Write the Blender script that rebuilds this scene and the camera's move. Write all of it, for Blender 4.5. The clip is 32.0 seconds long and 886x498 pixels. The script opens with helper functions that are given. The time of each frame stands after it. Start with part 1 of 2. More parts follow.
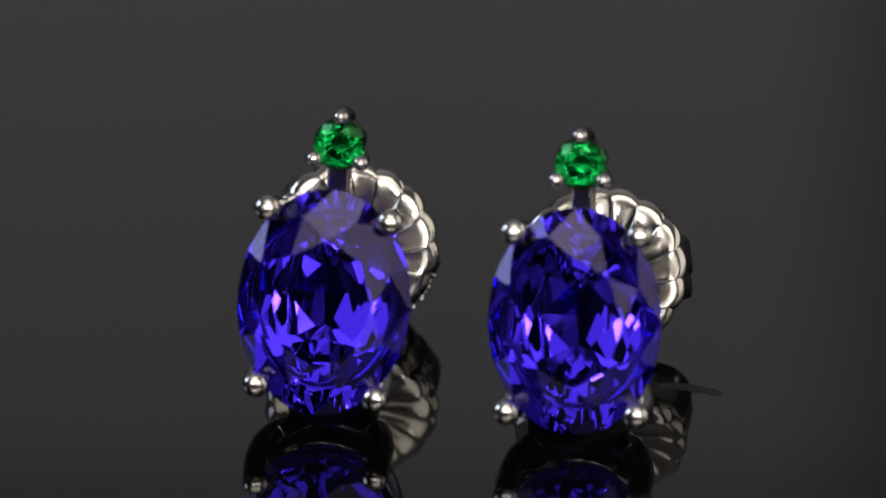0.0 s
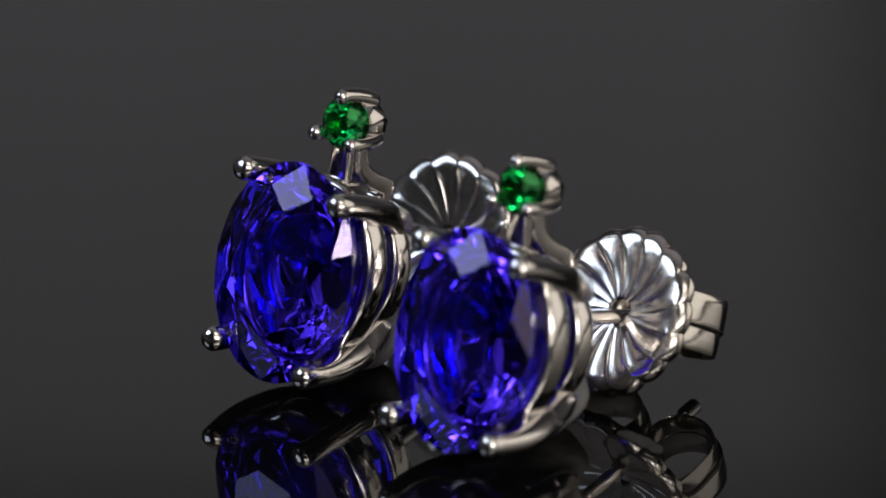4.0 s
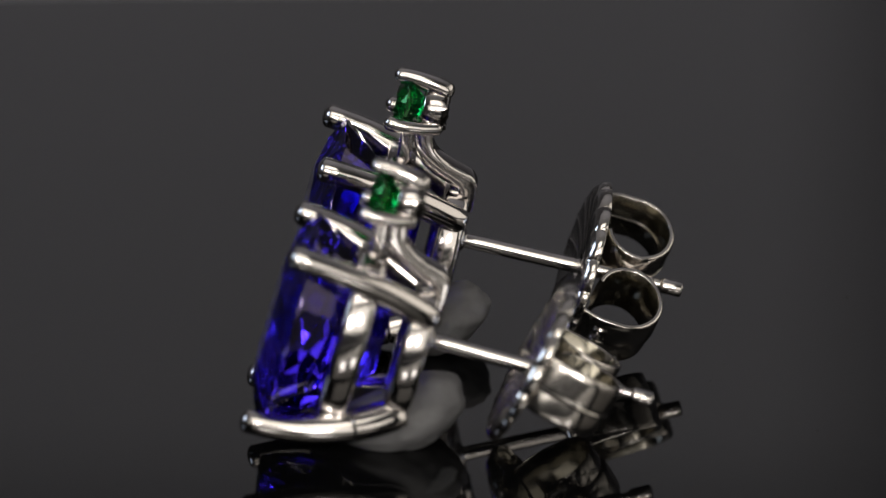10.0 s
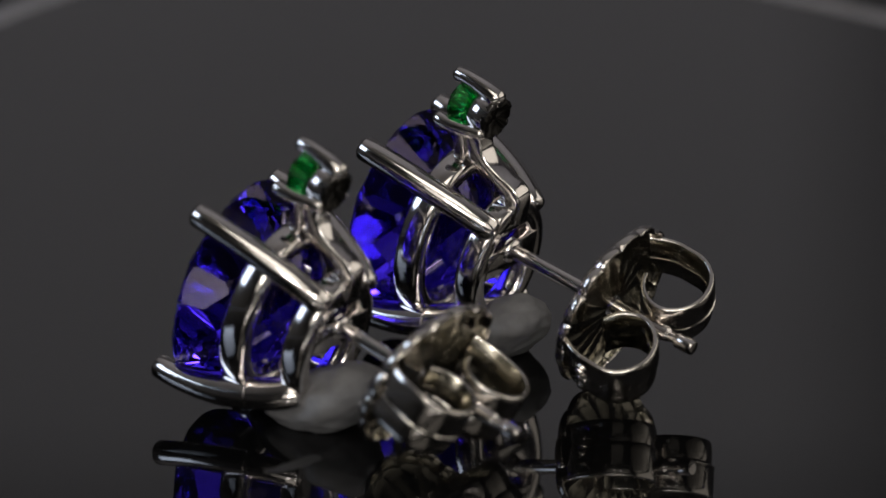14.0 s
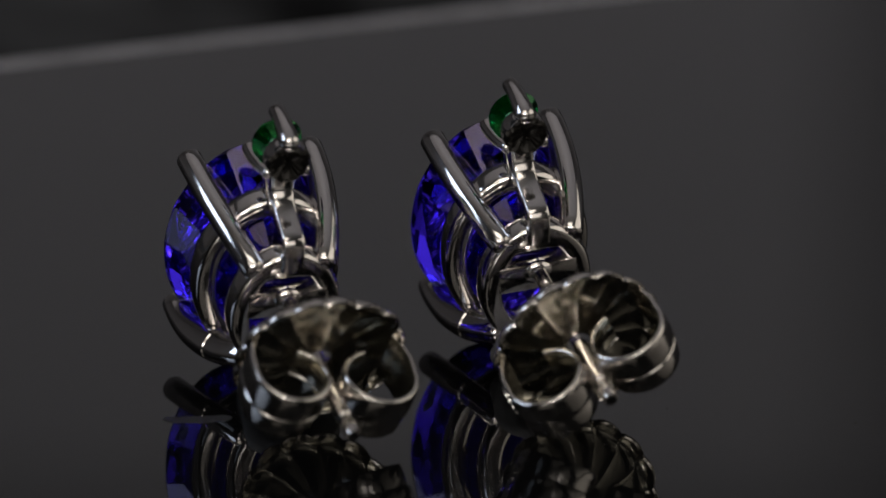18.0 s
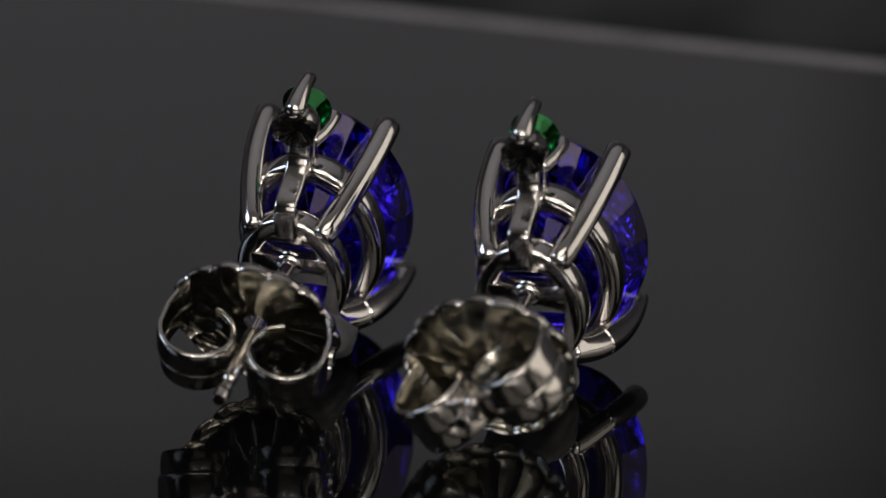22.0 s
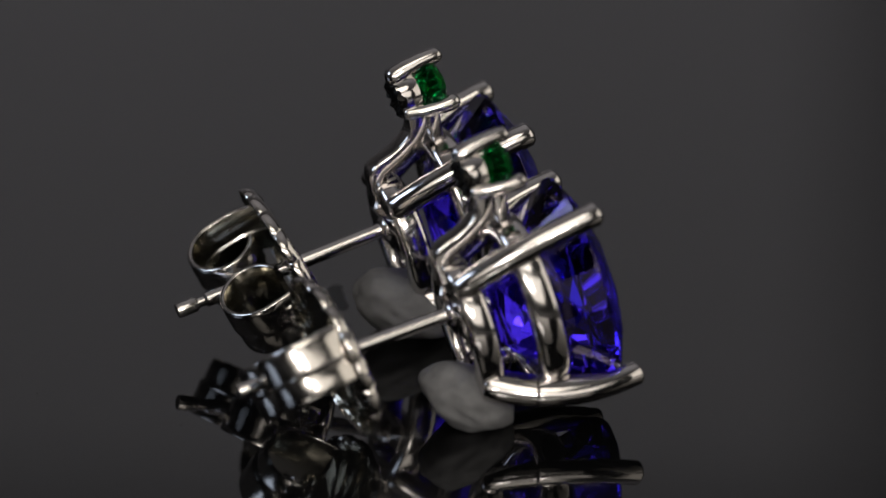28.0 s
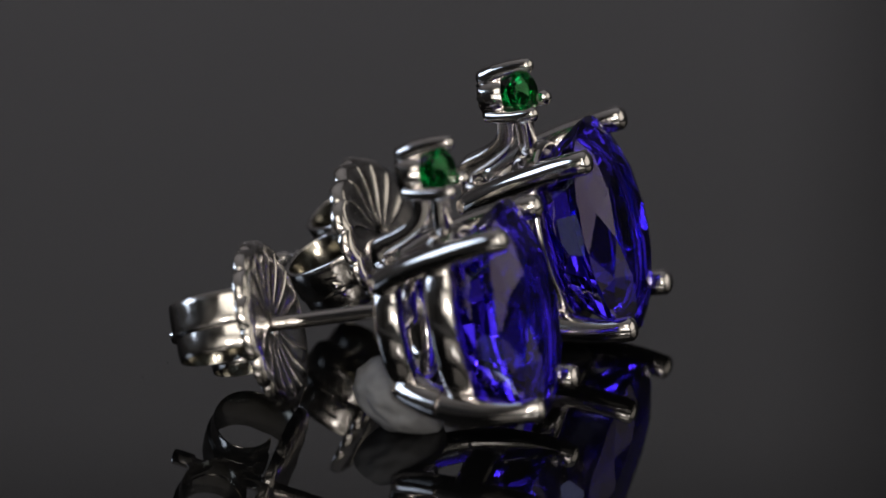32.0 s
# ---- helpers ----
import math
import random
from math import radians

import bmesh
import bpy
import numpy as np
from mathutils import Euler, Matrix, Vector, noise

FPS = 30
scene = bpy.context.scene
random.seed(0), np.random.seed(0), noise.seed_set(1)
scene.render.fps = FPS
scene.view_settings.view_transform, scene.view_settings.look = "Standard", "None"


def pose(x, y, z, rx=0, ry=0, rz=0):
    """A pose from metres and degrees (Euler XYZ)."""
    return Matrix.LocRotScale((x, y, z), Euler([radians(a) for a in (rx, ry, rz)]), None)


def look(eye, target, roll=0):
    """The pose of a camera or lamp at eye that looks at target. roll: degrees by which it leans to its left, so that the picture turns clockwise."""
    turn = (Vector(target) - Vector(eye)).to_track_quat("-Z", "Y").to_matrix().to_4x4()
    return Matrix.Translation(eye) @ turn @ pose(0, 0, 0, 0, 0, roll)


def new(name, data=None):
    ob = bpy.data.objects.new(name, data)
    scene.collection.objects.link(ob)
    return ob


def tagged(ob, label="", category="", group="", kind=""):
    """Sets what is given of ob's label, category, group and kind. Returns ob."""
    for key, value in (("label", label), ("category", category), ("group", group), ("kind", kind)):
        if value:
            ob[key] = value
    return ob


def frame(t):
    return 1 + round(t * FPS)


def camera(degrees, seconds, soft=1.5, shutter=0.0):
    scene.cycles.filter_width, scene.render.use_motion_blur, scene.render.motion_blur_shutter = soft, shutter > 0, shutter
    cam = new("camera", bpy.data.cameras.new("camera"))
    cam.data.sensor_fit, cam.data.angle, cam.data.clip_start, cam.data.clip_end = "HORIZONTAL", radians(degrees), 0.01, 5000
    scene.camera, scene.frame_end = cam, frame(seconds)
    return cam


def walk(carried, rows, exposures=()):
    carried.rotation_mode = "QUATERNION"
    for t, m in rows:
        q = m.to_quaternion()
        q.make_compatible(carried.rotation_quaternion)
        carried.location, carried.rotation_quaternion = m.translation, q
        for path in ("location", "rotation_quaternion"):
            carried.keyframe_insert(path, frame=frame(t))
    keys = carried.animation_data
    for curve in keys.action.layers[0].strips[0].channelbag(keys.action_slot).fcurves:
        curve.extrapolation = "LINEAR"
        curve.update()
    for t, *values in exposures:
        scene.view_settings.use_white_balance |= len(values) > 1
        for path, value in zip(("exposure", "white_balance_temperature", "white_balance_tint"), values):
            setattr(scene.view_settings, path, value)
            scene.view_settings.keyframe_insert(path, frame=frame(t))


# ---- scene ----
cam = camera(3.0, 32.0, soft=1.5)
MM = 0.001
ELEV, DIST = radians(21.53), 0.6804
AIM = Vector((0.000292, 0.0, 0.005863))
EYE = AIM + DIST * Vector((0, -math.cos(ELEV), math.sin(ELEV)))
cam.data.dof.use_dof, cam.data.dof.focus_distance, cam.data.dof.aperture_fstop = True, DIST + 0.002, 46.0
walk(cam, [(0, look(EYE, AIM)), (32, look(EYE, AIM))],
     exposures=[(0, 0.12), (6, 0.12), (12, 0.10), (16, 0.02), (20, -0.08), (23, -0.06), (26, 0.05), (28, 0.10), (32, 0.12)])


def turn(t):
    """The plate's turn about the upright axis at t seconds."""
    return Matrix.Rotation(radians(TURN0 + TURN1 * t + TURN2 * t * t + TURN3 * t ** 3), 4, "Z")


TURN0, TURN1, TURN2, TURN3 = -2.977, -8.4436, -0.014615, 0.000167

# ---- light ----
world = bpy.data.worlds.new("room_light")
scene.world = world
world.use_nodes = True
world.node_tree.nodes["Background"].inputs[0].default_value = (0.9, 0.92, 1.0, 1)
world.node_tree.nodes["Background"].inputs[1].default_value = 0.01


def area(name, eye, target, w, h, power, colour):
    lamp = bpy.data.lights.new(name, "AREA")
    lamp.shape, lamp.size, lamp.size_y, lamp.energy, lamp.color = "RECTANGLE", w, h, power, colour
    ob = new(name, lamp)
    ob.matrix_world = look(eye, target)
    return ob


area("front_panel_lamp", (0.1, -1.40, 0.58), (0.05, 0, 0.15), 1.8, 0.80, 5.2, (1.0, 0.93, 0.83))
area("right_softbox_lamp", (0.98, -0.10, 0.42), (0, 0, 0), 1.20, 0.80, 2.8, (1.0, 0.92, 0.80))
area("left_softbox_lamp", (-0.99, -0.14, 0.60), (0, 0, 0), 0.50, 0.50, 3.2, (0.66, 0.79, 1.0))
area("top_softbox_lamp", (0.0, -0.60, 0.80), (0, 0, 0), 0.60, 0.40, 1.6, (1.0, 0.93, 0.82))
# two small square fills, added to put bright patches into the stones
area("gem_fill_lamp_right", (0.16, -0.85, 0.36), (0, 0, 0), 0.14, 0.14, 1.1, (1.0, 0.95, 0.90))
area("gem_fill_lamp_left", (-0.16, -0.85, 0.36), (0, 0, 0), 0.14, 0.14, 1.1, (1.0, 0.95, 0.90))
# added fill, hidden below desk height, that brightens the far board and wall
area("far_wall_fill_lamp", (0, 0.75, -0.70), (0, 1.5, 0.7), 0.8, 0.3, 14.0, (0.98, 0.93, 1.0))


# ---- materials ----
def material(name):
    m = bpy.data.materials.new(name)
    m.use_nodes = True
    return m, m.node_tree.nodes, m.node_tree.links, m.node_tree.nodes["Principled BSDF"]


def noise_node(n, l, scale, detail=4, obj=True):
    co = n.new("ShaderNodeTexCoord")
    t = n.new("ShaderNodeTexNoise")
    t.inputs["Scale"].default_value, t.inputs["Detail"].default_value = scale, detail
    l.new(co.outputs["Object" if obj else "Generated"], t.inputs["Vector"])
    return t


def ramp(n, l, src, lo, hi, a=0.35, b=0.65):
    r = n.new("ShaderNodeMapRange")
    r.inputs[1].default_value, r.inputs[2].default_value, r.inputs[3].default_value, r.inputs[4].default_value = a, b, lo, hi
    l.new(src, r.inputs[0])
    return r.outputs[0]


def bump(n, l, src, bsdf, strength, dist):
    b = n.new("ShaderNodeBump")
    b.inputs["Strength"].default_value, b.inputs["Distance"].default_value = strength, dist
    l.new(src, b.inputs["Height"])
    l.new(b.outputs[0], bsdf.inputs["Normal"])


def metal(name, colour, rough, wave=0.4):
    m, n, l, p = material(name)
    p.inputs["Base Color"].default_value = (*colour, 1)
    p.inputs["Metallic"].default_value = 1.0
    fine = noise_node(n, l, 2600, 3)
    l.new(ramp(n, l, fine.outputs[0], rough * 0.85, rough * 1.3), p.inputs["Roughness"])
    broad = noise_node(n, l, 900, 2)
    bump(n, l, broad.outputs[0], p, wave, 0.00004)
    return m


def gem(name, colour, tint, ior):
    m, n, l, p = material(name)
    p.inputs["Base Color"].default_value = (*colour, 1)
    p.inputs["Transmission Weight"].default_value = 1.0
    p.inputs["Roughness"].default_value = 0.0
    p.inputs["IOR"].default_value = ior
    p.inputs["Specular Tint"].default_value = (*tint, 1)
    return m


GOLD = metal("white_gold", (0.645, 0.615, 0.60), 0.115, 0.10)
STAMPED = metal("stamped_white_gold", (0.64, 0.607, 0.575), 0.155, 0.15)
# yellowish thin plating, its colour also darkened for the dark room mirrored inside
INSIDE = metal("thin_plating_shaded_gold", (0.36, 0.338, 0.285), 0.17, 0.15)
VIOLET = gem("violet_blue_gem", (0.046, 0.020, 0.82), (0.70, 0.60, 1.0), 1.69)
GREEN = gem("green_gem", (0.002, 0.23, 0.04), (0.25, 0.98, 0.38), 1.74)


def glossy_black():
    m, n, l, p = material("black_acrylic")
    p.inputs["Base Color"].default_value = (0.0025, 0.0025, 0.0027, 1)
    t = noise_node(n, l, 60, 5)
    l.new(ramp(n, l, t.outputs[0], 0.015, 0.035), p.inputs["Roughness"])
    p.inputs["IOR"].default_value = 1.40
    return m


def plain(name, colour, rough, scale, spread=0.25, height=0.0):
    m, n, l, p = material(name)
    t = noise_node(n, l, scale, 6)
    mix = n.new("ShaderNodeMix")
    mix.data_type = "RGBA"
    mix.inputs[6].default_value = (*[c * (1 - spread) for c in colour], 1)
    mix.inputs[7].default_value = (*[min(1, c * (1 + spread)) for c in colour], 1)
    l.new(ramp(n, l, t.outputs[0], 0, 1), mix.inputs[0])
    l.new(mix.outputs[2], p.inputs["Base Color"])
    p.inputs["Roughness"].default_value = rough
    if height:
        bump(n, l, t.outputs[0], p, 0.5, height)
    return m


BRIGHT = metal("bright_stamped_metal", (0.86, 0.84, 0.80), 0.12, 0.2)
# rough cast metal, colour taken near black for the dark surroundings it mirrors
SHADED_CAST = metal("shaded_cast_metal", (0.018, 0.017, 0.016), 0.42, 1.0)
ACRYLIC = glossy_black()
# pale grey stands in for the light that the rounded rim reflects
EDGE = plain("lit_acrylic_edge", (0.26, 0.25, 0.26), 0.45, 400, 0.2)
SMEAR = plain("dull_smear", (0.015, 0.015, 0.015), 0.42, 2500, 0.5)
LINT = plain("dark_lint", (0.03, 0.03, 0.03), 0.9, 3000, 0.3)
PUTTY = plain("grey_putty", (0.145, 0.145, 0.15), 0.75, 900, 0.18, 0.0001)
REFLECTOR = plain("reflector_grey", (0.5, 0.5, 0.51), 0.8, 3, 0.06)
DARK = plain("charcoal_wall_paint", (0.10, 0.10, 0.102), 0.8, 3, 0.1)
CEIL = plain("white_ceiling_paint", (0.72, 0.72, 0.71), 0.8, 3, 0.05)
FLOOR = plain("dark_floor", (0.06, 0.055, 0.05), 0.6, 5, 0.2)
DESK = plain("black_cloth", (0.024, 0.024, 0.025), 0.9, 90, 0.9, 0.0004)
DESK.node_tree.nodes["Principled BSDF"].inputs["Specular IOR Level"].default_value = 0.08


# ---- mesh helpers, in millimetres ----
def part(name, bm, mat, parent=None, label="", smooth=40):
    for f in bm.faces:
        f.smooth = smooth > 0
    bmesh.ops.recalc_face_normals(bm, faces=bm.faces[:])
    me = bpy.data.meshes.new(name)
    bm.transform(Matrix.Scale(MM, 4))
    bm.to_mesh(me)
    bm.free()
    if smooth:
        me.set_sharp_from_angle(angle=radians(smooth))
    me.materials.append(mat)
    ob = new(name, me)
    if parent:
        ob.parent = parent
    if label:
        ob["label"] = label
    return ob


def skin(bm, rings, closed=False, caps=True):
    """Joins rings of points to a skin."""
    vs = [[bm.verts.new(p) for p in r] for r in rings]
    k = len(vs[0])
    for i in range(len(vs) - (0 if closed else 1)):
        a, b = vs[i], vs[(i + 1) % len(vs)]
        for j in range(k):
            bm.faces.new((a[j], a[(j + 1) % k], b[(j + 1) % k], b[j]))
    if caps and not closed:
        bm.faces.new(vs[0][::-1])
        bm.faces.new(vs[-1])


def tube(bm, pts, radii, n=20, round_ends=True, dome=0.8):
    """A round bar through pts, with domed ends."""
    pts = [Vector(p) for p in pts]
    if round_ends:
        d0, d1 = (pts[0] - pts[1]).normalized(), (pts[-1] - pts[-2]).normalized()
        r0, r1 = radii[0], radii[-1]
        steps = (0.97, 0.85, 0.6, 0.3)
        pre = [(pts[0] + d0 * r0 * s * dome, r0 * math.sqrt(1 - s * s)) for s in steps]
        post = [(pts[-1] + d1 * r1 * s * dome, r1 * math.sqrt(1 - s * s)) for s in reversed(steps)]
        pts = [a for a, _ in pre] + pts + [a for a, _ in post]
        radii = [b for _, b in pre] + list(radii) + [b for _, b in post]
    up = Vector((0.13, 0.21, 0.97))
    rings = []
    for i, c in enumerate(pts):
        d = (pts[min(i + 1, len(pts) - 1)] - pts[max(i - 1, 0)]).normalized()
        u = d.cross(up).normalized()
        v = u.cross(d)
        rings.append([c + radii[i] * (math.cos(2 * math.pi * j / n) * u + math.sin(2 * math.pi * j / n) * v) for j in range(n)])
    skin(bm, rings)


def blade(bm, pts, half, tip, deep, n=20, notch=None):
    """A claw: round at its tip, deepening inwards towards its foot, with blunt rounded ends and, where two pieces meet, a notch."""
    pts = [Vector(p) for p in pts]
    rings, k = [], len(pts) - 1

    def ring(i, shrink, shift):
        p = pts[i]
        d = (pts[min(i + 1, k)] - pts[max(i - 1, 0)]).normalized()
        out = Vector((p.x, 0, p.z))
        out = (out - d * out.dot(d)).normalized()
        side = d.cross(out)
        f = min(1.0, max(0.0, (i / k - 0.15) / 0.35))
        inner = tip + (deep * 1.6 - tip) * f * f * (3 - 2 * f)
        c = p + d * shift
        pos = []
        for j in range(n):
            a = 2 * math.pi * j / n
            co = math.cos(a)
            pos.append(c + out * shrink * (tip * co if co > 0 else inner * co) + side * shrink * half * math.sin(a))
        rings.append(pos)
    for sh, sf in ((0.35, -0.24), (0.7, -0.18), (0.9, -0.09)):
        ring(0, sh, sf)
    for i in range(k + 1):
        if i == notch:
            for shrink, shift in ((1.0, -0.10), (0.80, 0.0), (1.0, 0.05)):
                ring(i, shrink, shift)
        else:
            ring(i, 1.0, 0.0)
    for sh, sf in ((0.9, 0.10), (0.7, 0.19), (0.35, 0.25)):
        ring(k, sh, sf)
    skin(bm, rings)


def bend(a, b, c, n=10):
    """Points on the arc from a through the pull of b to c."""
    a, b, c = Vector(a), Vector(b), Vector(c)
    return [(1 - s) ** 2 * a + 2 * s * (1 - s) * b + s * s * c for s in [i / n for i in range(n + 1)]]


def oval_ring(bm, y, a, b, wide, thick, n=72):
    """An oval band round the y axis, rounded in section."""
    rings = []
    for i in range(n):
        t = 2 * math.pi * i / n
        c = Vector((a * math.cos(t), y, b * math.sin(t)))
        out = Vector((math.cos(t) / a, 0, math.sin(t) / b)).normalized()
        sec = []
        for j in range(20):
            s = 2 * math.pi * j / 20
            e = lambda q: math.copysign(abs(q) ** 0.55, q)
            sec.append(c + out * thick / 2 * e(math.cos(s)) + Vector((0, wide / 2 * e(math.sin(s)), 0)))
        rings.append(sec)
    skin(bm, rings, closed=True)


def rod(bm, path, half, thick, fillet=0.12):
    """A flat bar with rounded edges along a path in y, z."""
    sec = []
    for cx, cz, a0 in ((1, 1, 0), (-1, 1, 90), (-1, -1, 180), (1, -1, 270)):
        for k in range(4):
            a = radians(a0 + 30 * k)
            sec.append((cx * (half - fillet) + fillet * math.cos(a), cz * (thick - fillet) + fillet * math.sin(a)))
    fine, last = [], len(path) - 1
    for k in range(last):
        a, b, c, d = (Vector(path[min(max(k + o, 0), last)]) for o in (-1, 0, 1, 2))
        for u in (0, 0.25, 0.5, 0.75):
            fine.append(tuple(0.5 * (2 * b + (c - a) * u + (2 * a - 5 * b + 4 * c - d) * u * u + (3 * b - a - 3 * c + d) * u ** 3)))
    path = fine + [path[-1]]
    rings = []
    for k, (y, z) in enumerate(path):
        y0, z0 = path[max(k - 1, 0)]
        y1, z1 = path[min(k + 1, len(path) - 1)]
        d = Vector((y1 - y0, z1 - z0)).normalized()
        rings.append([(u, y - d.y * w, z + d.x * w) for u, w in sec])
    skin(bm, rings)


def box(bm, lo, hi, bevel=0.0, seg=2):
    m = Matrix.Translation([(p + q) / 2 for p, q in zip(lo, hi)]) @ Matrix.Diagonal((*[q - p for p, q in zip(lo, hi)], 1))
    bmesh.ops.create_cube(bm, size=1, matrix=m)
    if bevel:
        bmesh.ops.bevel(bm, geom=bm.edges[:], offset=bevel, segments=seg, affect="EDGES", profile=0.5)


def web(bm, xc, zb, y0, y1, half=1.5, n=24, edge=0.12):
    """A plate between the feet of the upper claws: arched below, and flaring above into the strap."""
    rings = []
    for y, inset in ((y0, edge), (y0 + 0.03, 0.04), (y0 + edge, 0.0), (y1 - edge, 0.0), (y1 - 0.03, 0.04), (y1, edge)):
        top, low = [], []
        for k in range(n + 1):
            x = -half + 2 * half * k / n
            u = abs(x) / half
            top.append((xc + x * (1 - inset / half), y, 2.30 + 0.75 * math.exp(-(x / 0.62) ** 4) - 0.30 * u ** 6 - inset))
            low.append((xc + x * (1 - inset / half), y, zb + 0.16 * (1 - u * u) + inset))
        rings.append(low + top[::-1])
    skin(bm, rings)


def cut_stone(bm, rx, rz, y, table, crown, tiers, star=0.81, sides=64):
    """A faceted oval stone that looks along -y, cut plane by plane out of an oval rod: table, star, bezel and upper girdle facets,
    then the tiers of the back: how many facets, their phase, steepness, height at the axis and length of the keel."""
    def at(r, a, h):
        return Vector((rx * r * math.cos(a), y + h, rz * r * math.sin(a)))
    q = math.pi / 8
    depth = max(t[3] for t in tiers)
    skin(bm, [[at(1, 2 * math.pi * i / sides, h) for i in range(sides)] for h in (-crown, depth)])
    T = [at(table, 2 * i * q, -crown) for i in range(8)]
    S = [at(star, (2 * i + 1) * q, -crown * (1 - star * math.cos(q)) / (1 - table)) for i in range(8)]
    G = [at(1, i * q, 0) for i in range(16)]
    cuts = []
    for i in range(8):
        j = (i + 1) % 8
        for a, b, c in ((T[i], T[j], S[i]), (T[j], S[i], S[j]), (S[i], G[2 * i], G[2 * i + 1]), (S[i], G[2 * i + 1], G[(2 * i + 2) % 16])):
            n = (b - a).cross(c - a).normalized()
            cuts.append((a, n if n.y < 0 else -n))
    for count, phase, steep, height, keel in tiers:
        for i in range(count):
            a = 2 * math.pi * (i + phase) / count
            n = Vector((steep * math.cos(a) / rx, 1, steep * math.sin(a) / rz))
            cuts.append((Vector((0, y + height + steep * keel * abs(math.sin(a)), 0)), n.normalized()))
    for p, n in cuts:
        got = bmesh.ops.bisect_plane(bm, geom=bm.verts[:] + bm.edges[:] + bm.faces[:], dist=1e-5, plane_co=p, plane_no=n, clear_outer=True)
        edges = [e for e in got["geom_cut"] if isinstance(e, bmesh.types.BMEdge)]
        if len(edges) > 2:
            bmesh.ops.contextual_create(bm, geom=edges)
    bmesh.ops.remove_doubles(bm, verts=bm.verts[:], dist=1e-4)


def tiers_of(girdle, depth, keel, breaks):
    """The back of a stone: sixteen girdle facets, then breaks and mains; the mains meet in a keel."""
    steep = breaks[0]
    rows = [(16, 0.5, steep, girdle + steep * math.cos(math.pi / 16), 0)]
    return rows + [(count, phase, s, girdle + depth * h, keel * k) for count, phase, s, h, k in breaks[1:]]


# ---- the room ----
def room():
    for name, lo, hi, mat, label in (
            ("floor", (-1500, -1500, -790), (1500, 1500, -760), FLOOR, "dark floor of a plain room"),
            ("ceiling", (-1500, -1500, 1640), (1500, 1500, 1670), CEIL, "plain white painted ceiling"),
            ("wall_north", (-1500, 1500, -790), (1500, 1530, 1670), DARK, "plain charcoal painted wall"),
            ("wall_south", (-1500, -1530, -790), (1500, -1500, 1670), DARK, "plain charcoal painted wall"),
            ("wall_east", (1500, -1530, -790), (1530, 1530, 1670), DARK, "plain charcoal painted wall"),
            ("wall_west", (-1530, -1530, -790), (-1500, 1530, 1670), DARK, "plain charcoal painted wall")):
        bm = bmesh.new()
        box(bm, lo, hi)
        tagged(part(name, bm, mat, smooth=0), label, "wall" if "wall" in name else name, kind="structure")
    bm = bmesh.new()
    box(bm, (-700, -450, -760), (700, 450, -10), 4)
    tagged(part("desk", bm, DESK), "desk covered in dull black cloth", "desk", kind="structure")


room()


def backdrop():
    """An added, unseen pale reflector on the far wall; mirrored, it greys the plate."""
    bm = bmesh.new()
    # top and right edges set so the mirrored grey fades across the plate
    box(bm, (-220, 1488, 440), (61, 1500, 624), 2)
    tagged(part("backdrop", bm, REFLECTOR), "unseen pale grey reflector added for the sheen on the plate", "backdrop", kind="structure")


backdrop()


# ---- the plate ----
def plate():
    """A thick slab, not quite square, with one corner rounder than the others and soft upper edges."""
    corners = [Vector(p) for p in ((-49.8, -41.7), (72, -48.9), (72, 70), (-49.8, 70))]
    r, outline = 5.0, []
    for i, (c, soft) in enumerate(zip(corners, (27.0, 14.0, 14.0, 14.0))):
        u, v = (corners[i - 1] - c).normalized(), (corners[(i + 1) % 4] - c).normalized()
        for k in range(25):
            f = k / 24
            outline.append(((1 - f) ** 2 * (c + u * soft) + 2 * f * (1 - f) * c + f * f * (c + v * soft), ((1 - f) * v + f * u).normalized()))
    rings = []
    for inset, z in [(0, -10.0)] + [(r * (1 - math.cos(radians(4.5 * k))), -r + r * math.sin(radians(4.5 * k))) for k in range(21)]:
        ring = []
        for p, inward in outline:
            ring.append((*(p + inward * inset), z))
        rings.append(ring)
    bm = bmesh.new()
    skin(bm, rings)
    for f in bm.faces:
        f.normal_update()
        # the rounded rim gets the grey with its reflected light painted in
        f.material_index = 0 if abs(f.normal.z) > 0.9998 else 1
    ob = part("display_plate", bm, ACRYLIC, smooth=1)
    ob.data.materials.append(EDGE)
    return tagged(ob, "glossy black acrylic plate turning on the desk", "plate")


# ---- the earrings ----
XC = 0.0
XA = -0.035


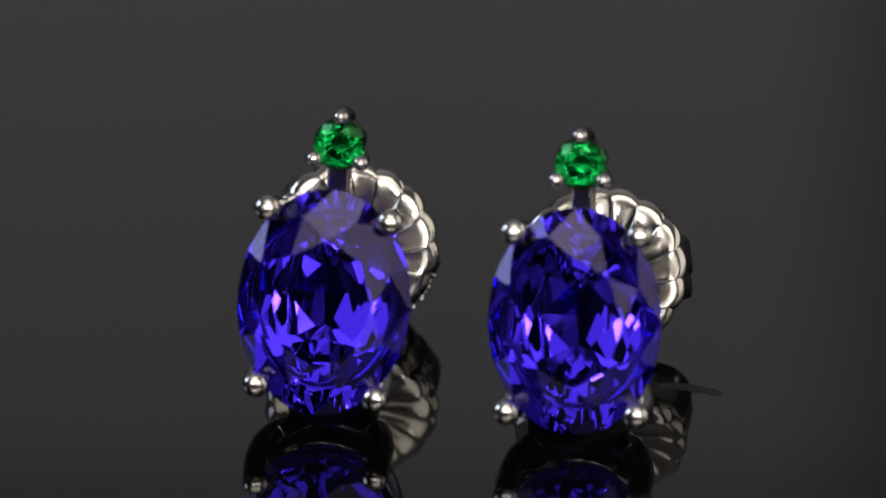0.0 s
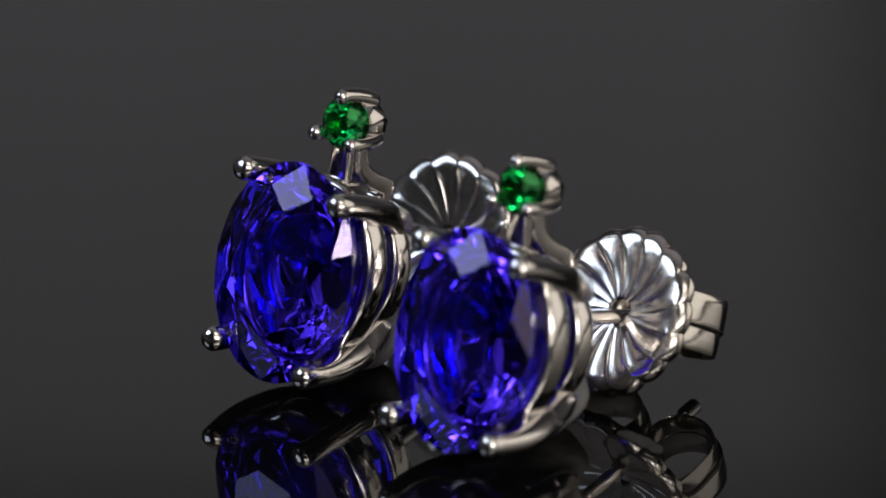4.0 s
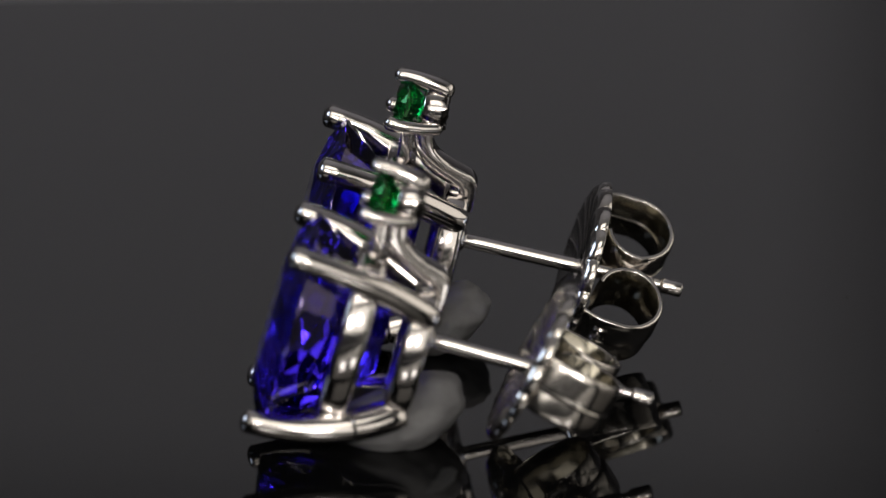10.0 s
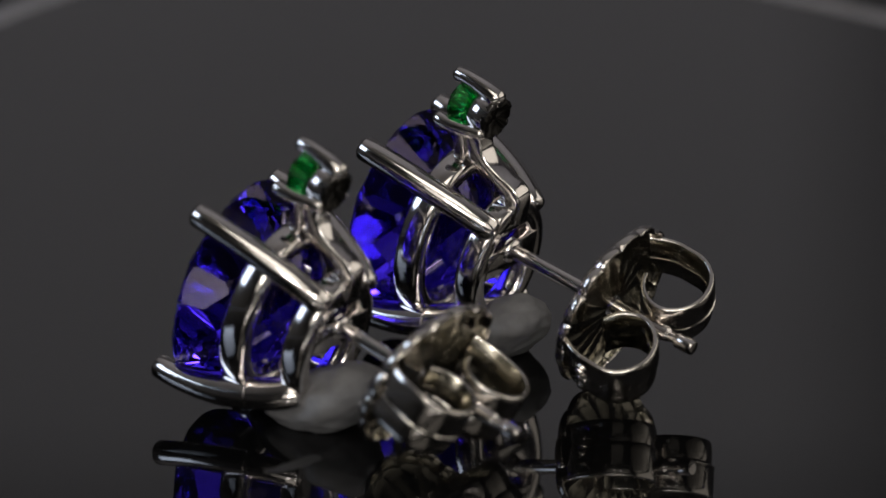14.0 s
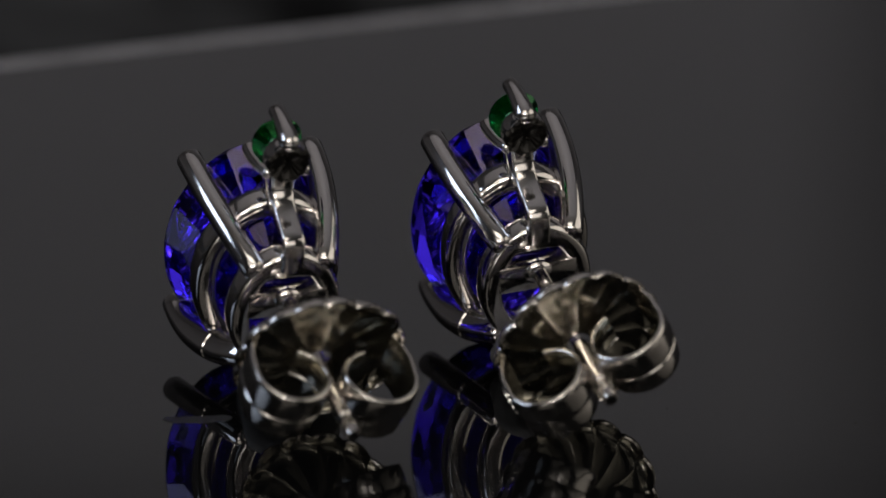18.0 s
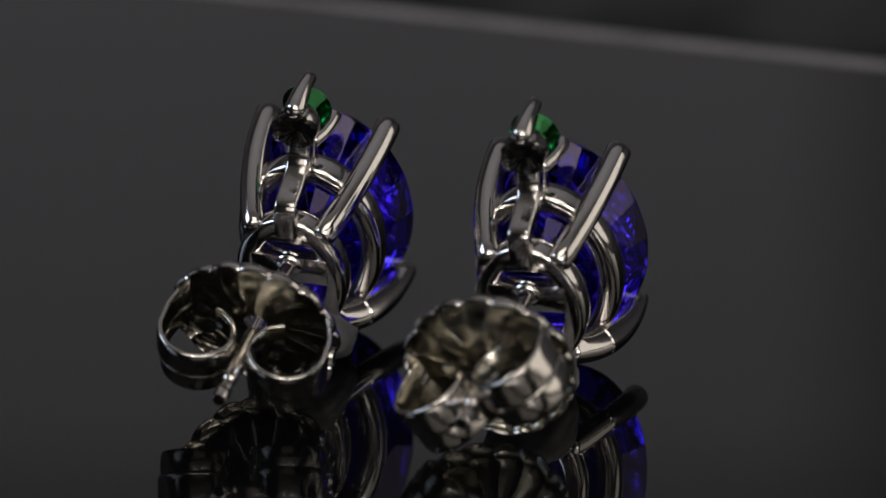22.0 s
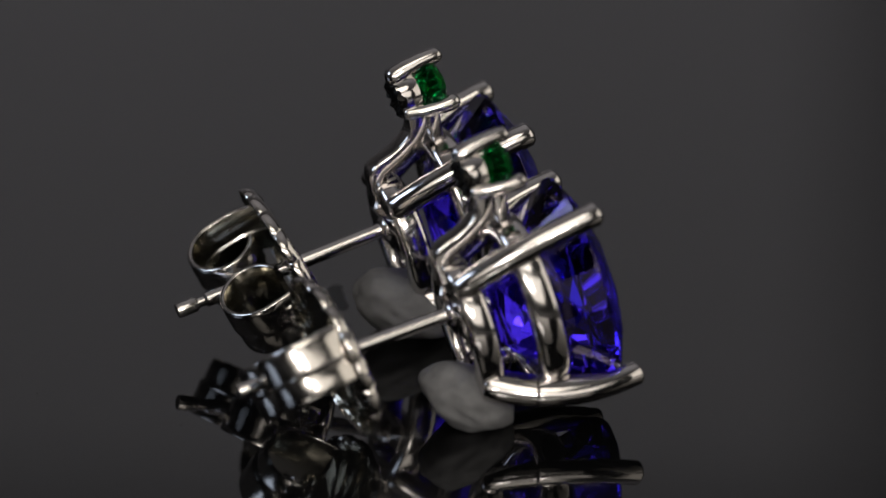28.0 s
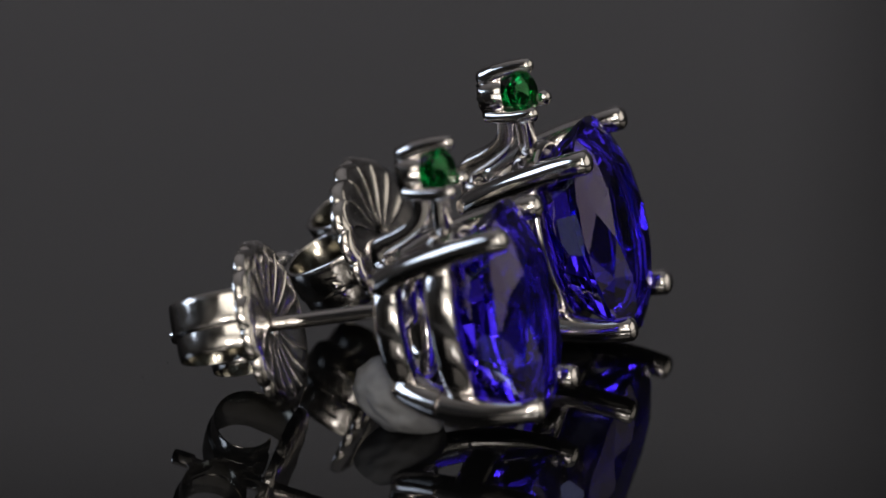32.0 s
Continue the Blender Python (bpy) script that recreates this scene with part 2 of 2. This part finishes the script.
def earring(label, tips):
    """tips: x and z of the four claw tips, upper pair first."""
    ob = new("stud_earring")
    tagged(ob, label, "earring", "pair of earrings")
    bm = bmesh.new()
    breaks = (6.348, (16, 0.0, 4.466, 1.261, 0.285), (16, 0.5, 3.047, 1.023, 0.856), (8, 0.0, 2.498, 1.0, 1.0))
    cut_stone(bm, 3.48, 4.56, 0.68, 0.575, 0.78, tiers_of(0.18, 3.72, 0.264, breaks))
    bmesh.ops.translate(bm, vec=(sum(x for x, _ in tips) / 2, 0, 0), verts=bm.verts[:])
    part("gemstone", bm, VIOLET, ob, "faceted oval violet-blue stone", 0)
    for xt, zt in tips:
        sx, sz = math.copysign(1, xt), math.copysign(1, zt)
        xm, zm = (2.45, 3.35) if sz > 0 else (2.85, 3.62)
        bm = bmesh.new()
        pts = bend((xt, 0.1, zt), (sx * xm + XC / 2, 3.6, sz * zm), (sx * 1.45 + XC, 6.0, sz * 2.2), 12)
        blade(bm, pts, 0.52, 0.50, 0.52 if sz > 0 else 0.55, notch=None if sz > 0 else 8)
        part("prong", bm, GOLD, ob)
    bm = bmesh.new()
    oval_ring(bm, 3.2, 2.57, 3.40, 1.25, 0.96)
    bmesh.ops.translate(bm, vec=(XC / 2, 0, 0), verts=bm.verts[:])
    part("gallery_ring", bm, GOLD, ob)
    bm = bmesh.new()
    oval_ring(bm, 5.72, 1.88, 2.48, 1.15, 0.90)
    bmesh.ops.translate(bm, vec=(XC, 0, 0), verts=bm.verts[:])
    part("gallery_ring", bm, GOLD, ob)
    bm = bmesh.new()
    box(bm, (XC - 1.62, 5.45, -0.10), (XC + 1.62, 6.32, 1.10), 0.05, 2)
    bmesh.ops.create_uvsphere(bm, u_segments=24, v_segments=12, radius=0.52, matrix=Matrix.Translation((XC, 6.3, 0.75)) @ Matrix.Diagonal((1.15, 0.55, 1, 1)))
    part("cross_bar", bm, GOLD, ob)
    bm = bmesh.new()
    web(bm, XC, 1.60, 5.38, 6.28)
    part("bridge", bm, GOLD, ob)
    bm = bmesh.new()
    rod(bm, [(3.75, 5.45), (3.82, 5.0), (3.95, 4.55), (4.25, 4.15), (4.7, 3.84), (5.25, 3.62), (5.75, 3.48), (6.02, 3.34), (6.1, 3.05), (6.1, 2.7), (6.08, 2.2)], 0.46, 0.38)
    rod(bm, [(3.10, 5.4), (3.16, 4.9), (3.22, 4.4), (3.25, 3.9), (3.25, 3.5)], 0.45, 0.28)
    bmesh.ops.translate(bm, vec=(XC, 0, 0), verts=bm.verts[:])
    part("strap", bm, GOLD, ob)
    # the small setting above
    zc = 6.12
    bm = bmesh.new()
    rings = []
    for r, y in ((0.02, 4.30), (0.70, 4.30), (0.80, 4.44), (0.88, 4.44), (0.92, 4.0), (0.86, 3.58), (0.80, 3.5), (0.60, 3.52), (0.02, 3.54)):
        rings.append([(XA + r * math.cos(2 * math.pi * j / 40), y, zc + r * math.sin(2 * math.pi * j / 40)) for j in range(40)])
    skin(bm, rings)
    part("small_cup", bm, GOLD, ob)
    bm = bmesh.new()
    rings = []
    for r, y in ((0.01, 4.36), (0.20, 4.34), (0.42, 4.38), (0.60, 4.45), (0.74, 4.52), (0.84, 4.52), (0.90, 4.45), (0.90, 4.30), (0.88, 4.18), (0.76, 4.12), (0.01, 4.12)):
        ring = []
        for j in range(64):
            a = 2 * math.pi * j / 64
            q = Vector((math.cos(a), math.sin(a), 0))
            k = 0.97 + 0.10 * noise.noise(2.2 * q + Vector((0, 0, 1.5 * y))) + 0.10 * noise.noise(6 * q + Vector((0, 0, 5 * y)))
            ring.append((XA + r * k * q.x, y + 0.14 * noise.noise(5 * q + Vector((0, 0, 5 * r))), zc + r * k * q.y))
        rings.append(ring)
    skin(bm, rings)
    part("cup_back", bm, SHADED_CAST, ob, "rough cast back, coloured dark for the darkness it mirrors")
    for a in (90, 214, 326):
        bm = bmesh.new()
        ca, sa = math.cos(radians(a)), math.sin(radians(a))
        pts = [(XA + r * ca, y, zc + r * sa) for r, y in ((1.13, 2.35), (1.16, 2.6), (1.13, 3.1), (1.05, 3.7), (0.90, 4.25))]
        tube(bm, pts, [0.33, 0.33, 0.36, 0.40, 0.44] if a == 90 else [0.33, 0.32, 0.30, 0.28, 0.27], 14)
        part("small_prong", bm, GOLD, ob)
    bm = bmesh.new()
    breaks = (1.5, (16, 0.0, 1.15, 1.10, 0), (8, 0.5, 0.85, 1.0, 0))
    cut_stone(bm, 1.05, 1.05, 2.75, 0.56, 0.36, tiers_of(0.05, 1.0, 0, breaks), sides=32)
    bmesh.ops.translate(bm, vec=(XA, 0, zc), verts=bm.verts[:])
    part("small_gemstone", bm, GREEN, ob, "faceted round green stone", 0)
    bm = bmesh.new()
    ys = ((6.1, 0.5), (6.25, 0.36), (6.5, 0.30), (7, 0.31), (11, 0.31), (14.25, 0.31), (14.36, 0.21), (14.62, 0.21), (14.72, 0.30), (14.76, 0.32), (15.45, 0.32), (15.54, 0.29))
    tube(bm, [(XC, y, 0.75) for y, _ in ys], [r for _, r in ys], 24, dome=0.08)
    part("post", bm, GOLD, ob)
    return ob


def clutch(label, marked):
    """A butterfly back: a fluted disc with a scalloped rim turned back, and two scrolls. Its hole is at the origin, its back is +y."""
    ob = new("earring_back")
    tagged(ob, label, "earring back", "pair of earring backs")
    R, n = 3.5, 384
    prof = ((0.50, 0.02), (0.56, -0.07), (0.66, -0.09), (1.2, -0.10), (1.9, -0.20), (2.5, -0.30), (2.85, -0.33), (3.1, -0.33), (3.3, -0.26), (3.44, -0.10), (3.50, 0.08), (3.48, 0.20),
            (3.42, 0.24), (3.35, 0.18), (3.33, 0.06), (3.25, -0.04), (3.10, -0.13), (2.85, -0.17), (2.5, -0.12), (1.9, -0.03), (1.2, 0.07), (0.7, 0.13), (0.50, 0.15))
    bm = bmesh.new()
    rings = []
    for i in range(n):
        t = 2 * math.pi * i / n
        w = abs(math.sin(8 * t + 0.4))
        dent = 1 + 0.012 * math.sin(3 * t + 1) + 0.008 * math.sin(7 * t)
        sec = []
        for q, (r, y) in enumerate(prof):
            s = max(0.0, (r - 0.5) / (R - 0.5))
            tt = t + 0.24 * s * s
            rr = 0.965 * dent * r * (1 + 0.04 * s) + (0.17 * (w ** 0.7 - 0.7) * s ** 3 if r > 2.6 else 0)
            yy = y - (-0.075 * (w ** 0.35 - 0.8) if q < 12 else 0.055 * (w ** 0.5 - 0.7)) * min(1, 2.2 * s) * (1 if r < 3.2 else 0.4)
            sec.append((rr * math.cos(tt), yy, rr * math.sin(tt)))
        rings.append(sec)
    skin(bm, rings, closed=True)
    bm.faces.ensure_lookup_table()
    # back of the disc takes the metal with shade in its colour
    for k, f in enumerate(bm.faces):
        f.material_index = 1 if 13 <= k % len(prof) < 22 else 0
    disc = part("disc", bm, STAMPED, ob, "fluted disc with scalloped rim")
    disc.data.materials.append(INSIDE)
    strip = ((0.09, -0.95), (0.09, 0.97), (0.05, 1.0), (-0.07, 1.0), (-0.11, 0.96), (-0.13, 0.75), (-0.14, 0.52), (-0.143, 0.30), (-0.142, 0.08),
             (-0.135, -0.12), (-0.09, -0.20), (-0.02, -0.22), (-0.05, -0.5), (-0.03, -0.8), (0.0, -0.96), (0.03, -1.0), (0.06, -1.0))
    for sx in (-1, 1):
        path = [(2.92, -0.15), (3.06, 0.12), (3.18, 0.38), (3.29, 0.7), (3.37, 1.05)]
        for k in range(1, 21):
            a = math.radians(-22 + 13.5 * k)
            r = 1.62 if k < 15 else 1.62 - 0.055 * (k - 14)
            path.append((1.87 + 0.94 * r * math.cos(a), 1.86 + 0.91 * r * math.sin(a)))
        bm = bmesh.new()
        rings = []
        for k, (x, y) in enumerate(path):
            x0, y0 = path[max(k - 1, 0)]
            x1, y1 = path[min(k + 1, len(path) - 1)]
            d = Vector((x1 - x0, y1 - y0)).normalized()
            nx, ny = -d.y, d.x
            rings.append([(sx * (x + nx * o), y + ny * o, 1.18 * z) for o, z in strip])
        skin(bm, rings)
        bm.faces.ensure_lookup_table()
        # inner side of the scroll takes the metal with shade in its colour
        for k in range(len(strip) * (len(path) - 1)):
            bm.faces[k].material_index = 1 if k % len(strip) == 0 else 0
        for off in () if sx == marked else (-0.13, 0.09):
            ridge = []
            for k, (x, y) in enumerate(path):
                x0, y0 = path[max(k - 1, 0)]
                x1, y1 = path[min(k + 1, len(path) - 1)]
                d = Vector((x1 - x0, y1 - y0)).normalized()
                ridge.append([(sx * (x - d.y * (off + o)), y + d.x * (off + o), -0.12 + z) for o, z in ((0.04, 0), (0, 0.05), (-0.04, 0), (0, -0.05))])
            skin(bm, ridge)
        scroll = part("scroll", bm, STAMPED, ob, smooth=50)
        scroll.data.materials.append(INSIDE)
        if sx == marked:
            hallmark(scroll, sx)
    return ob


def hallmark(scroll, sx):
    """The fineness stamp, read downwards on the outer side of a scroll, and one worn sign after it."""
    curve = bpy.data.curves.new("stamp", "FONT")
    curve.body, curve.size, curve.extrude, curve.align_x, curve.align_y = "14K", 0.86 * MM, 0.05 * MM, "CENTER", "CENTER"
    raw = bpy.data.objects.new("stamp", curve)
    scene.collection.objects.link(raw)
    me = bpy.data.meshes.new_from_object(raw.evaluated_get(bpy.context.evaluated_depsgraph_get()))
    bpy.data.objects.remove(raw)
    me.materials.clear()
    me.materials.append(BRIGHT)
    face = Matrix(((0, 0, sx, 0), (0, sx, 0, 0), (-1, 0, 0, 0), (0, 0, 0, 1)))
    ob = new("hallmark", me)
    ob.parent, ob["label"] = scroll, "worn raised fineness stamp 14K"
    ob.matrix_basis = Matrix.Translation((sx * 3.535 * MM, 1.12 * MM, 0.10 * MM)) @ face
    bm = bmesh.new()
    box(bm, (-0.03, -0.16, -0.20), (0.03, 0.16, 0.02), 0.01)
    bar = part("worn_sign", bm, BRIGHT, scroll)
    bar.matrix_basis = Matrix.Translation((sx * 3.45 * MM, 1.12 * MM, -0.86 * MM))


def putty(label, sx, sy, sz, lean, seed, tail=0.0):
    """A pressed lump that leans towards +y, stands on its flattened foot and may taper into a tail towards -y."""
    bm = bmesh.new()
    bmesh.ops.create_icosphere(bm, subdivisions=5, radius=1)
    for v in bm.verts:
        q = v.co.copy()
        k = 1 + 0.16 * noise.noise(q * 1.3 + Vector((seed, 0, 0))) + 0.05 * noise.noise(q * 3.5 + Vector((seed, 5, 0)))
        z = max(0.75 * sz + q.z * sz * k, 0.0)
        back = max(0.0, -q.y)
        z *= 1 - 0.5 * min(1, tail) * back * back
        v.co = Vector((q.x * sx * k, q.y * sy * k * (1 + tail * back) + lean * (z - sz * 0.5), z))
    ob = part("putty_lump", bm, PUTTY)
    return tagged(ob, label, "putty", "lumps of putty")


def dust():
    """Specks of dust and lint that lie on the plate."""
    rnd = random.Random(7)
    spots = [(-14.2, 10.0, 0.10), (-9.1, 17.0, 0.14), (-1.9, 11.7, 0.06), (-7.7, 5.8, 0.06), (5.3, 15.2, 0.07), (8.3, -11.6, 0.05), (-0.1, 11.1, 0.08), (17.2, -4.0, 0.06), (20.3, 15.2, 0.08)]
    spots += [(rnd.uniform(-30, 30), rnd.uniform(-30, 30), rnd.uniform(0.02, 0.045)) for _ in range(60)]
    bm = bmesh.new()
    for x, y, r in spots:
        k = 7
        a0, sq = rnd.uniform(0, 6), rnd.uniform(0.4, 1.0)
        base = [bm.verts.new((x + r * math.cos(a0 + 2 * math.pi * i / k) * rnd.uniform(0.7, 1.2), y + sq * r * math.sin(a0 + 2 * math.pi * i / k), 0.0)) for i in range(k)]
        top = bm.verts.new((x, y, r * 0.7))
        for i in range(k):
            bm.faces.new((base[i], base[(i + 1) % k], top))
        bm.faces.new(base[::-1])
    ob = part("dust_specks", bm, LINT)
    return tagged(ob, "tiny dark dust specks on the glossy plate", "dust", kind="stuff")


def smear():
    """A dull streak, thin as a film, that lies on the plate."""
    bm = bmesh.new()
    low, high = [], []
    n = 40
    for k in range(n + 1):
        u = k / n
        x, y = 8.9 + 2.7 * u, 0.35 - 0.75 * u * u
        w = 0.55 * (0.75 + 0.25 * noise.noise(Vector((6 * u, 0, 3)))) * math.sqrt(max(0.0, 1 - (2 * abs(u - 0.5)) ** 4))
        low.append((x, y - w, 0.004))
        high.append((x, y + w * (0.8 + 0.3 * noise.noise(Vector((9 * u, 2, 0)))), 0.004))
    edge = low + high[::-1]
    rings = [[(x, y, z) for x, y, z in edge], [(x, y, z + 0.01) for x, y, z in edge]]
    skin(bm, rings)
    bmesh.ops.remove_doubles(bm, verts=bm.verts[:], dist=0.001)
    return tagged(part("smear", bm, SMEAR), "dull dark streak smeared on the glossy plate", "smear")


def mm_pose(x, y, z, rx=0, ry=0, rz=0):
    return pose(x * MM, y * MM, z * MM, rx, ry, rz)


POSE_A = mm_pose(-4.353, -5.242, 5.447, -13.40, 3.64, -3.52)
POSE_B = mm_pose(5.825, -6.656, 5.417, -15.53, -1.295, -3.39)
TIPS_A = ((-2.49, 3.66), (2.48, 3.56), (-2.31, -3.51), (2.48, -3.65))
TIPS_B = ((-2.46, 3.61), (2.62, 3.53), (-2.68, -3.65), (2.51, -3.71))
things = [
    (plate(), Matrix()),
    (earring("white gold stud earring with violet-blue oval and small green stone", TIPS_A), POSE_A),
    (earring("white gold stud earring with violet-blue oval and small green stone", TIPS_B), POSE_B),
    (clutch("tilted white gold butterfly back pushed on the post", 1), POSE_A @ mm_pose(XC, 11.3, 0.75, -6, 24, 0)),
    (clutch("white gold butterfly back pushed on the post", -1), POSE_B @ mm_pose(XC, 10.5, 1.0, -13, -8, 0)),
    (putty("lump of dull grey putty under the earring", 1.85, 1.62, 1.5, 0.5, 1.0), mm_pose(-4.25, 0.28, 0)),
    (putty("wide lump of dull grey putty under the earring", 2.0, 2.0, 1.55, 0.5, 4.0, 0.9), mm_pose(5.8, -1.3, 0)),
    (dust(), Matrix()),
    (smear(), Matrix()),
]


def motions():
    for ob, m in things:
        walk(ob, [(t, turn(t) @ m) for t in range(33)])


motions()
